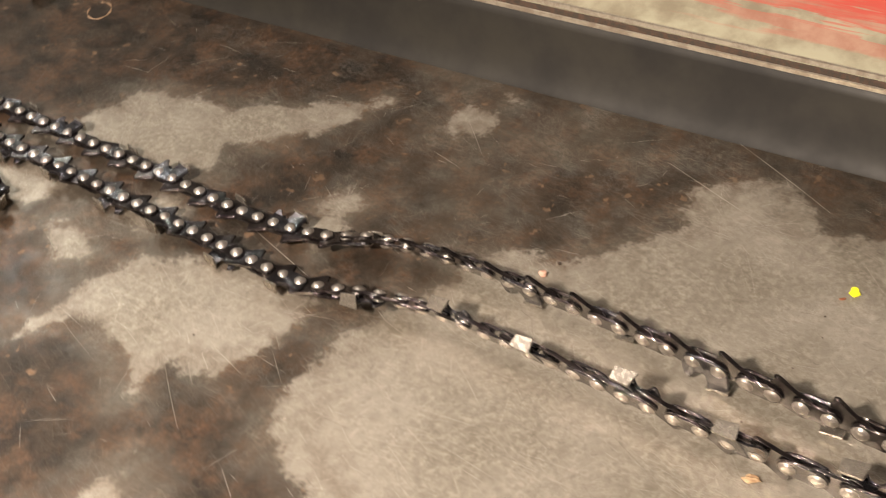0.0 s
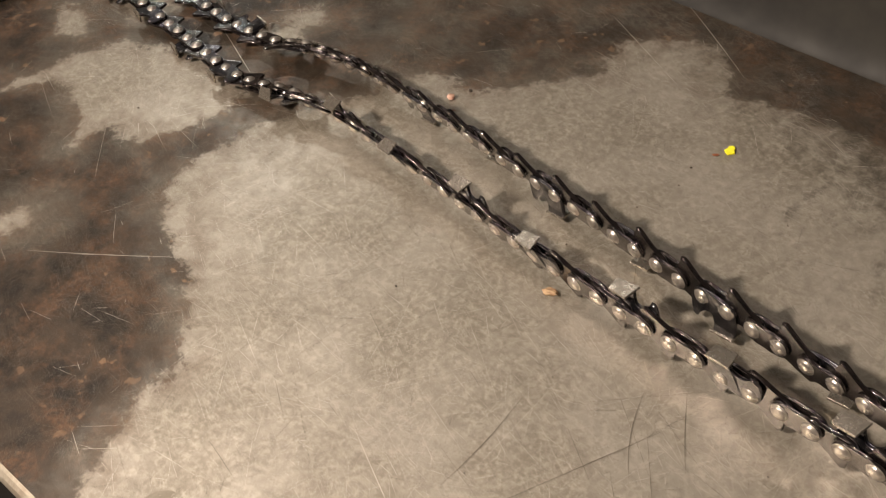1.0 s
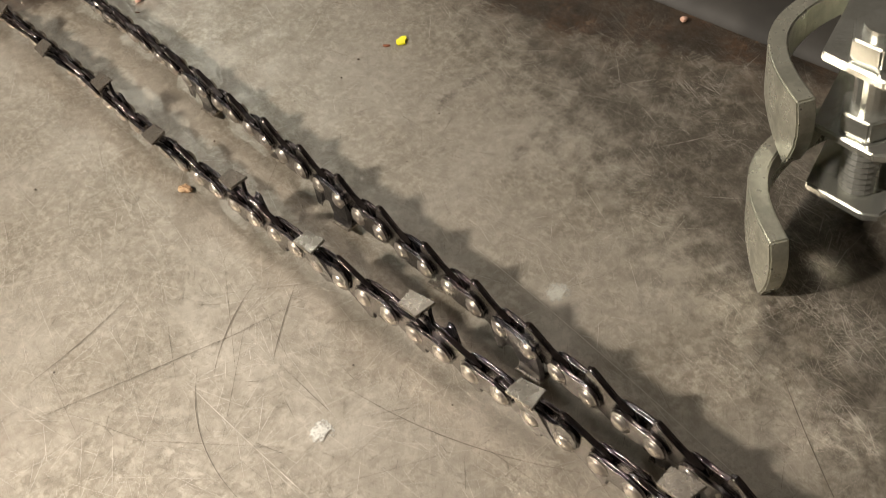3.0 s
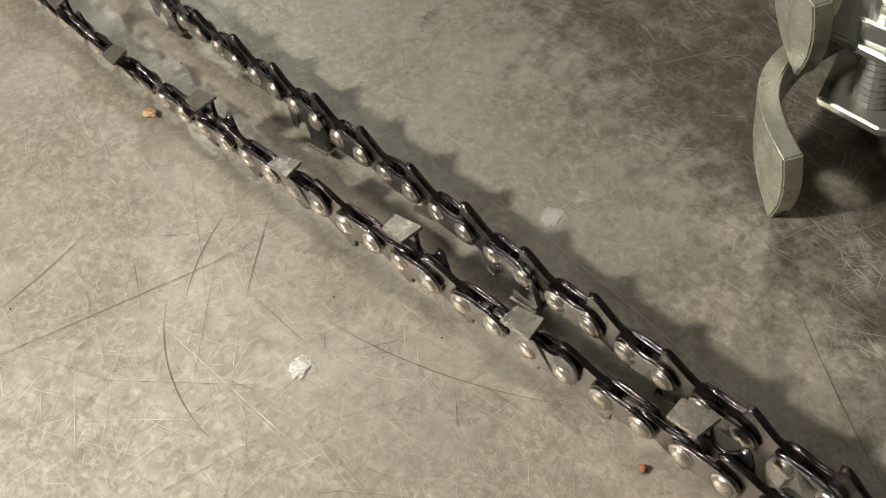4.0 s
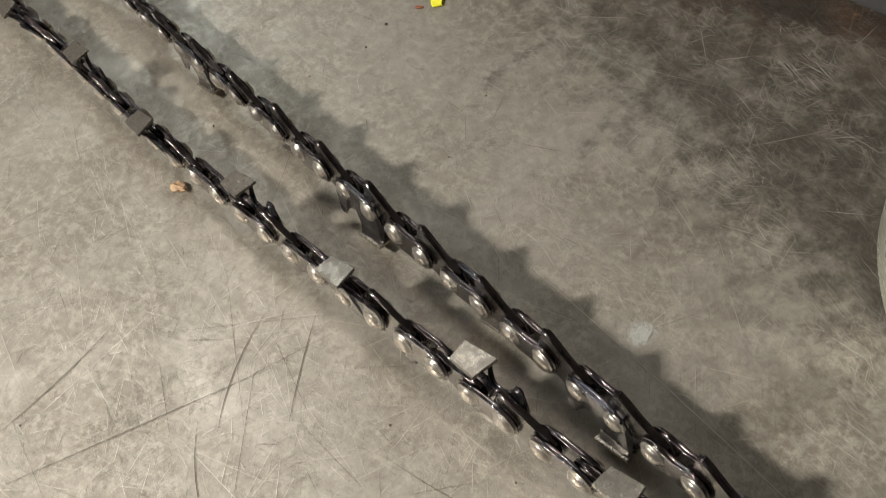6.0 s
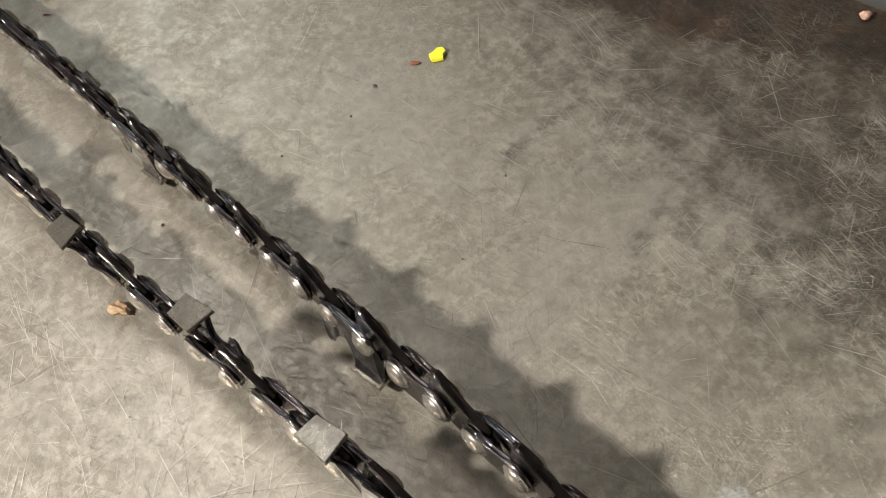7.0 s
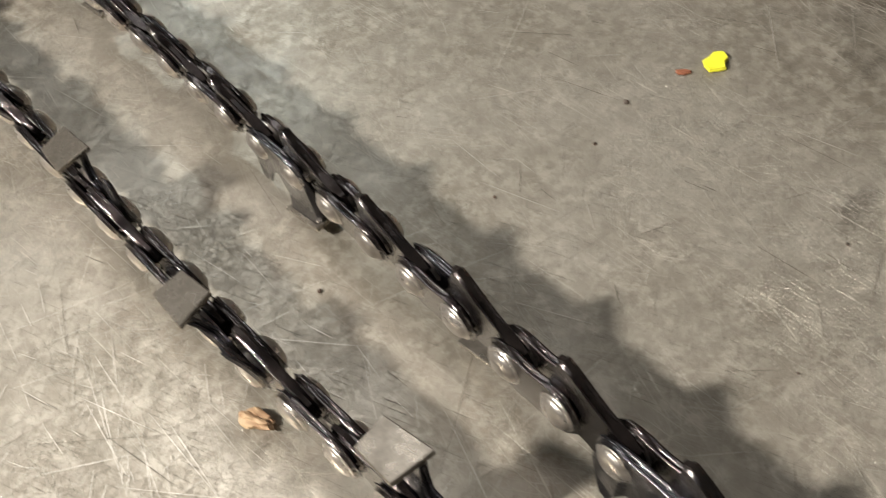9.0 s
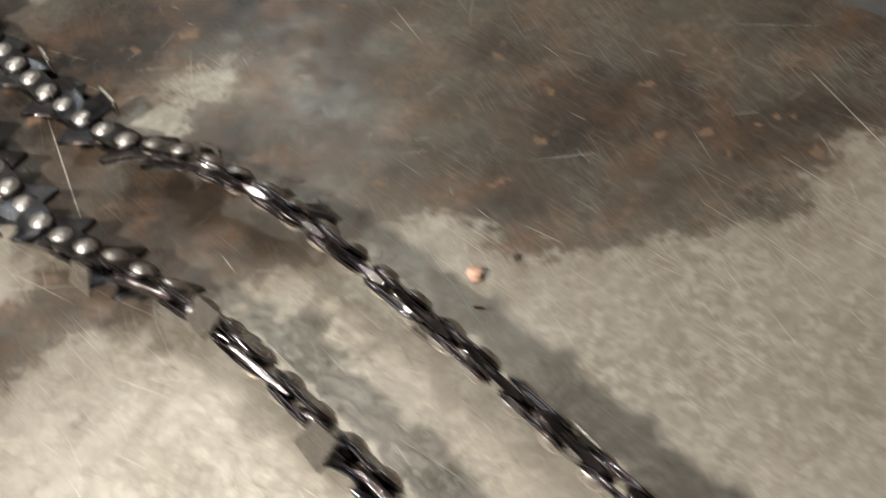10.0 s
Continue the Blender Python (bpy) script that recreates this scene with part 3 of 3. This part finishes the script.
def saw_chain(start, path):
    rng = random.Random(3)
    way = spline(path, 40)
    way = np.vstack([way, way[:1]])
    # the way is counted in links; spacing and size grow to fit the camera's view
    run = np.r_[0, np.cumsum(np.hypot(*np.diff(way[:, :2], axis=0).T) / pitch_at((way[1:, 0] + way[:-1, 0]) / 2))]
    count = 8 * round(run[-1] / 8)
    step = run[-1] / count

    def at(s):
        s %= run[-1]
        return np.array([np.interp(s, run, way[:, k]) for k in range(4)])

    chain = thing("saw_chain", Matrix.Identity(4), "oily dark steel chainsaw chain loop with chromed cutters on the bench", "saw chain")
    meshes = {"drive": drive_mesh(DRIVE), "bumper": drive_mesh(BUMPER), "rivet": rivet_mesh()}
    for side in (1, -1):
        meshes["strap", side], meshes["cutter", side], meshes["top", side] = strap_mesh(side), cutter_mesh(side), top_plate_mesh(side)

    # links are scaled by that same view-fitted pitch
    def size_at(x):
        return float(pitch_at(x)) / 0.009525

    def spot(s):
        x, y, roll, side = at(s)
        roll = radians(max(roll, 0)) * side
        low = (9.3 if side > 0 else 9.7) * abs(math.sin(roll)) + 4.7 * abs(math.cos(roll))
        # the twisted strands arch off the bench a little between their ends
        arch = 2.0 * ease((x + 0.08) / 0.16) * (1 - ease((x - 0.15) / 0.07))
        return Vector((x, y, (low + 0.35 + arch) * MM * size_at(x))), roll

    places = [spot(start + i * step) for i in range(count)]

    def frame_of(p, q, roll):
        t = (q - p).normalized()
        right = t.cross(Vector((0, 0, 1))).normalized()
        up = right.cross(t)
        c = right * math.cos(roll) + up * math.sin(roll)
        y = c.cross(t)
        m = Matrix((t, y, c)).transposed().to_4x4()
        m.translation = (p + q) / 2
        return m

    def link(name, mesh, m, parent=chain, label=""):
        ob = new(name, mesh)
        ob.parent = parent
        ob.matrix_basis = m
        if label:
            ob["label"] = label
        return ob

    for i in range(count):
        (p, ra), (q, rb) = places[i], places[(i + 1) % count]
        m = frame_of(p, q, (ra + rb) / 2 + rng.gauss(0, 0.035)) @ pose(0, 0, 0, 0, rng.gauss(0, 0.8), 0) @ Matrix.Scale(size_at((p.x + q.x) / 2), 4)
        if i % 2 == 0:
            link("drive_link", meshes["bumper" if i % 4 == 2 else "drive"], m)
        else:
            kind = (i // 2) % 4
            sides = {0: 1, 2: -1}
            if kind in sides:
                s = sides[kind]
                c = link("cutter", meshes["cutter", s], m, chain, "blued cutter with a raised depth gauge")
                link("top_plate", meshes["top", s], Matrix.Identity(4), c, "chromed cutting top plate")
                link("tie_strap", meshes["strap", -s], m)
            else:
                link("tie_strap", meshes["strap", 1], m)
                link("tie_strap", meshes["strap", -1], m)
        pm = frame_of(p - (q - p) * 0.5, p + (q - p) * 0.5, ra)
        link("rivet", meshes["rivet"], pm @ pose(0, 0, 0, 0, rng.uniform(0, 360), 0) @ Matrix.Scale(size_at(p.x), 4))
    return chain


LONG_LOOP = [(x, y, r, 1) for x, y, r in NEAR] + [(0.2316, -0.2262, 0, 0)] + [(x, y, r, -1) for x, y, r in FAR] + [(-0.4493, 0.1772, 0, 0)]
saw_chain(1.2108, LONG_LOOP)
COIL = ((-.380, .092), (-.405, .102), (-.440, .090), (-.452, .055), (-.435, .022), (-.405, .012), (-.378, .026), (-.356, .048), (-.346, .064), (-.352, .079))
saw_chain(0.2, [(x, y, 0, 1) for x, y in COIL])


# ---- the clamp at the side of the bench ----
def curved_plate(bm, way, z_top, heights, thick):
    """An upright strip bent along a way seen from above; below the top edge it deepens to a pointed tip at the front."""
    rings = []
    n = len(way) - 1
    for i, (x, y) in enumerate(way):
        ax, ay = way[max(i - 1, 0)]
        bx, by = way[min(i + 1, n)]
        d = Vector((bx - ax, by - ay, 0)).normalized()
        side = Vector((-d.y, d.x, 0)) * thick / 2
        c = Vector((x, y, z_top))
        left, right = [], []
        for k in range(6):
            f = k / 5
            # the front edge bows out and then runs back to the tip
            back = d * ((0.0022 * math.sin(math.pi * f) - 0.0040 * f * f) * ease((i / n - 0.6) / 0.4))
            p = c + back - Vector((0, 0, heights[i] * f))
            left.append(bm.verts.new(p + side))
            right.append(bm.verts.new(p - side))
        rings.append(left + right[::-1])
    for r, q in zip(rings, rings[1:]):
        for k in range(12):
            j = (k + 1) % 12
            bm.faces.new((r[k], r[j], q[j], q[k]))
    for ring in (rings[0], rings[-1]):
        for k in range(5):
            bm.faces.new((ring[k], ring[k + 1], ring[10 - k], ring[11 - k]))
    bmesh.ops.recalc_face_normals(bm, faces=bm.faces)
    sharp = [e for e in bm.edges if len(e.link_faces) == 2 and e.calc_face_angle(0) > 0.9]
    bmesh.ops.bevel(bm, geom=sharp, offset=0.0005, segments=2, affect="EDGES")


def clamp():
    base = thing("bench_clamp", Matrix.Translation((0.150, -0.055, 0.0)), "zinc-plated steel clamp with two curved claws and a bolted bracket", "clamp")

    def claw(z_top, dx, dy, bulge, label):
        t = np.linspace(0, 1, 30)
        x = -0.002 - bulge * np.sin(t * math.pi * 0.94) - 0.003 * t + 0.036 * (1 - t) ** 3
        y = 0.052 - 0.072 * t
        heights = 0.0090 + 0.0171 * np.clip((t - 0.2) / 0.8, 0, 1) ** 1.9
        bm = bmesh.new()
        curved_plate(bm, [(float(a) + dx, float(b) + dy) for a, b in zip(x, y)], z_top, heights.tolist(), 0.0055)
        part("claw", bm, ZINC, base, label)

    claw(0.052, 0.0008, 0.001, 0.0160, "thick curved upper claw plate")
    claw(0.0262, -0.0022, -0.026, 0.0140, "thick curved lower claw plate resting on the bench")
    for z in (0.010, 0.033, 0.058):
        bm = bmesh.new()
        out = [(-0.005, -0.010), (0.011, -0.0205), (0.016, -0.0205), (0.0195, -0.016), (0.040, 0.040), (0.010, 0.050)]
        lo = [bm.verts.new((x, y, z)) for x, y in out]
        hi = [bm.verts.new((x, y, z + 0.003)) for x, y in out]
        bm.faces.new(lo[::-1])
        bm.faces.new(hi)
        for i in range(len(out)):
            j = (i + 1) % len(out)
            bm.faces.new((lo[i], lo[j], hi[j], hi[i]))
        bmesh.ops.bevel(bm, geom=list(bm.edges), offset=0.0006, segments=2, affect="EDGES")
        part("bracket_plate", bm, SHINY, base, "bright chromed bracket plate")
    bm = bmesh.new()
    box(bm, 0.0175, 0.0205, -0.012, 0.036, 0.0, 0.061)
    part("bracket_wall", bm, SHINY, base)
    bm = bmesh.new()
    box(bm, 0.004, 0.018, 0.030, 0.036, 0.0, 0.061)
    part("bracket_wall", bm, SHINY, base)
    # bolt with a thread, a nut on each plate
    bm = bmesh.new()
    rings = []
    for i in range(60):
        z = 0.006 + i * 0.0011
        r = 0.0052 + (0.0005 if i % 2 else -0.0002) * (1 if z < 0.036 else 0)
        rings.append([bm.verts.new((0.0095 + r * math.cos(a), -0.0085 + r * math.sin(a), z)) for a in np.linspace(0, 2 * math.pi, 20, endpoint=False)])
    for p, q in zip(rings, rings[1:]):
        for k in range(20):
            bm.faces.new((p[k], p[(k + 1) % 20], q[(k + 1) % 20], q[k]))
    bm.faces.new(rings[-1])
    part("bolt", bm, SHINY, base, "threaded steel bolt")
    for z in (0.0362, 0.0612):
        bm = bmesh.new()
        bmesh.ops.create_cone(bm, cap_ends=True, segments=6, radius1=0.0085, radius2=0.0085, depth=0.007, matrix=Matrix.Translation((0.0095, -0.0085, z + 0.0035)))
        bmesh.ops.bevel(bm, geom=list(bm.edges), offset=0.0006, segments=2, affect="EDGES")
        part("nut", bm, SHINY, base)
    return base


clamp()


# ---- crumbs and spots on the bench ----
def flake(seed, r, thick, points=9, ragged=0.35):
    rng = random.Random(seed)
    bm = bmesh.new()
    top, low = [], []
    for i in range(points):
        a = 2 * math.pi * i / points
        k = r * (1 + ragged * (0.55 * math.sin(2 * a + seed) + 0.35 * math.sin(3 * a + 2 * seed) + 0.25 * math.sin(5 * a + seed) + rng.uniform(-0.22, 0.22)))
        low.append(bm.verts.new((k * math.cos(a), k * math.sin(a), 0)))
        top.append(bm.verts.new((k * 0.92 * math.cos(a), k * 0.92 * math.sin(a), thick * rng.uniform(0.7, 1.2))))
    bm.faces.new(low[::-1])
    bm.faces.new(top)
    for i in range(points):
        j = (i + 1) % points
        bm.faces.new((low[i], low[j], top[j], top[i]))
    return bm


tagged(part("plastic_flake", flake(5, 0.0022, 0.0006, 10, 0.38), YELLOW, m=pose(0, 0, 0.0003)), "bright yellow torn plastic flake on the steel", "flake")
tagged(part("wood_chip", lump(2, 0.0017, 0.55, 0.9, 3), WOODCHIP, m=pose(-0.0505, -0.0832, 0.0, 0, 0, -15) @ Matrix.Diagonal((1.55, 0.7, 1, 1))), "small splintered brown wood chip", "wood chip")
tagged(part("crumb", lump(4, 0.0016, 0.7, 0.5), PINKISH, m=pose(-0.1142, 0.0136, 0)), "small pinkish brown crumb", "crumb")
tagged(part("crumb", lump(9, 0.0013, 0.7, 0.5), PINKISH, m=pose(0.0985, 0.0212, 0)), "small pinkish crumb near the upstand", "crumb")
RUSTY = grimy("rust_flake_brown", (0.30, 0.11, 0.05), (0.20, 0.07, 0.035), 0.0, 0.6, 0.8, 0.002)
tagged(part("rust_flake", flake(6, 0.0010, 0.0003, 9, 0.3), RUSTY, m=pose(-0.0050, -0.0030, 0.0002) @ Matrix.Diagonal((1.4, 0.6, 1, 1))), "thin reddish rust flake beside the plastic", "rust flake")
tagged(part("rust_flake", flake(7, 0.0006, 0.0002, 9, 0.3), RUSTY, m=pose(-0.1115, 0.0065, 0.0001) @ Matrix.Diagonal((1.8, 0.5, 1, 1))), "thin curled rust flake on the steel", "rust flake")
tagged(part("crumb", lump(14, 0.0011, 0.7, 0.5), RUSTY, m=pose(0.1150, -0.1780, 0)), "small dark red crumb beside the chain", "crumb")
tagged(part("crumb", lump(11, 0.0008, 0.7, 0.5), GRIT, m=pose(-0.1076, 0.0193, 0)), "small dark crumb of dirt", "crumb")
for i, (x, y, r) in enumerate(((-.0502, -.0594, .0007), (-.029, -.036, .0005), (-.013, -.0115, .0008), (-.016, -.022, .0006), (.0244, -.0361, .0005), (-.1046, -.0904, .0007), (-.1097, -.1971, .0010), (-.2452, -.0138, .0008), (.0284, -.1418, .0006), (.104, .026, .0005), (.020, -.06, .0004), (-.06, -.16, .0005), (.06, -.15, .0005))):
    tagged(part("grit_speck", lump(20 + i, r * 0.62, 0.6, 0.5, 1), GRIT, m=pose(x, y, 0)), "tiny dark speck of grit", "grit", "grit on the bench")


def thin_film(name, tone, solid, reach):
    """A chalky film that thins out towards a ragged rim."""
    m, nodes, links, sh = material(name)
    where = nodes.new("ShaderNodeTexCoord").outputs["Object"]
    far = nodes.new("ShaderNodeVectorMath")
    far.operation = "LENGTH"
    links.new(where, far.inputs[0])
    ragged = noise_of(nodes, links, where, 0.0016, 5, 0.7)
    pores = noise_of(nodes, links, where, 0.0006, 4, 0.7)
    edge = calc(nodes, links, "ADD", far.outputs["Value"], span(nodes, links, ragged, 0.25, 0.75, -0.45 * reach, 0.45 * reach))
    body = span(nodes, links, edge, reach * 0.45, reach * 0.95, solid, 0.0)
    links.new(calc(nodes, links, "MULTIPLY", body, span(nodes, links, pores, 0.32, 0.55, 0.45, 1.0)), sh.inputs["Alpha"])
    links.new(mixed(nodes, links, span(nodes, links, pores, 0.35, 0.7), tone, tuple(v * 0.75 for v in tone)), sh.inputs["Base Color"])
    sh.inputs["Roughness"].default_value = 0.7
    bumped(nodes, links, sh, pores, 0.0003, 0.8)
    return m


def paint_spot(x, y, r, seed, mat, thick, label):
    """A domed splash with a ragged, feathered rim."""
    bm = bmesh.new()
    rings = [[bm.verts.new((0, 0, thick))]]
    for k in range(1, 7):
        rings.append([])
        for i in range(28):
            a = 2 * math.pi * i / 28
            d = r * k / 6 * (1 + 0.16 * math.sin(2 * a + seed) + 0.10 * math.sin(5 * a + 2 * seed))
            z = thick * (1 - (k / 6) ** 2) * (1 + 0.5 * noise.noise(Vector((d * math.cos(a), d * math.sin(a), seed)) * 900))
            rings[-1].append(bm.verts.new((d * math.cos(a), d * math.sin(a), max(z, 0))))
    for p, q in zip(rings, rings[1:]):
        for i in range(28):
            j = (i + 1) % 28
            bm.faces.new(list(dict.fromkeys((p[i % len(p)], q[i], q[j], p[j % len(p)]))))
    tagged(part("paint_spot", bm, mat, m=pose(x, y, 0.0003), smooth=True), label, "paint spot", "white paint spots")


paint_spot(0.0267, -0.1648, 0.0042, 3, thin_film("dried_white_paint", (0.80, 0.80, 0.74), 1.0, 0.0040), 0.0004, "dried splash of chalky white paint")
paint_spot(0.080, -0.1065, 0.0044, 8, thin_film("thin_white_smear", (0.55, 0.55, 0.49), 0.75, 0.0042), 0.0001, "thin smear of rubbed white paint")


def ring_mark(x, y, r, width):
    """A tan drip ring with a gap, dried on the steel."""
    bm = bmesh.new()
    rows = []
    for i in range(26):
        a = radians(-200 + 300 * i / 25)
        w = width * (0.6 + 0.4 * math.sin(i * 1.3))
        rows.append([bm.verts.new(((r + k * w) * math.cos(a), 1.35 * (r + k * w) * math.sin(a), z)) for k, z in ((-0.5, 0), (0, 0.0003), (0.5, 0))])
    for p, q in zip(rows, rows[1:]):
        for k in (0, 1):
            bm.faces.new((p[k], p[k + 1], q[k + 1], q[k]))
    tagged(part("ring_mark", bm, TAN, m=pose(x, y, 0.0002)), "tan dried drip ring on the dark steel", "stain")


TAN = grimy("tan_residue", (0.30, 0.20, 0.12), (0.22, 0.14, 0.085), 0.0, 0.5, 0.7, 0.004)
ring_mark(-0.338, 0.219, 0.006, 0.0016)
bm = bmesh.new()
bmesh.ops.create_cone(bm, cap_ends=True, segments=20, radius1=0.005, radius2=0.0042, depth=0.012, matrix=Matrix.Rotation(radians(90), 4, "Y") @ Matrix.Translation((-0.005, 0, 0)))
bmesh.ops.bevel(bm, geom=[e for e in bm.edges if e.calc_face_angle(0) > 1], offset=0.0006, segments=2, affect="EDGES")
tagged(part("metal_sleeve", bm, SHINY, m=pose(-0.374, 0.236, 0.0, 0, 0, 30)), "small bright metal sleeve lying on the bench", "sleeve")
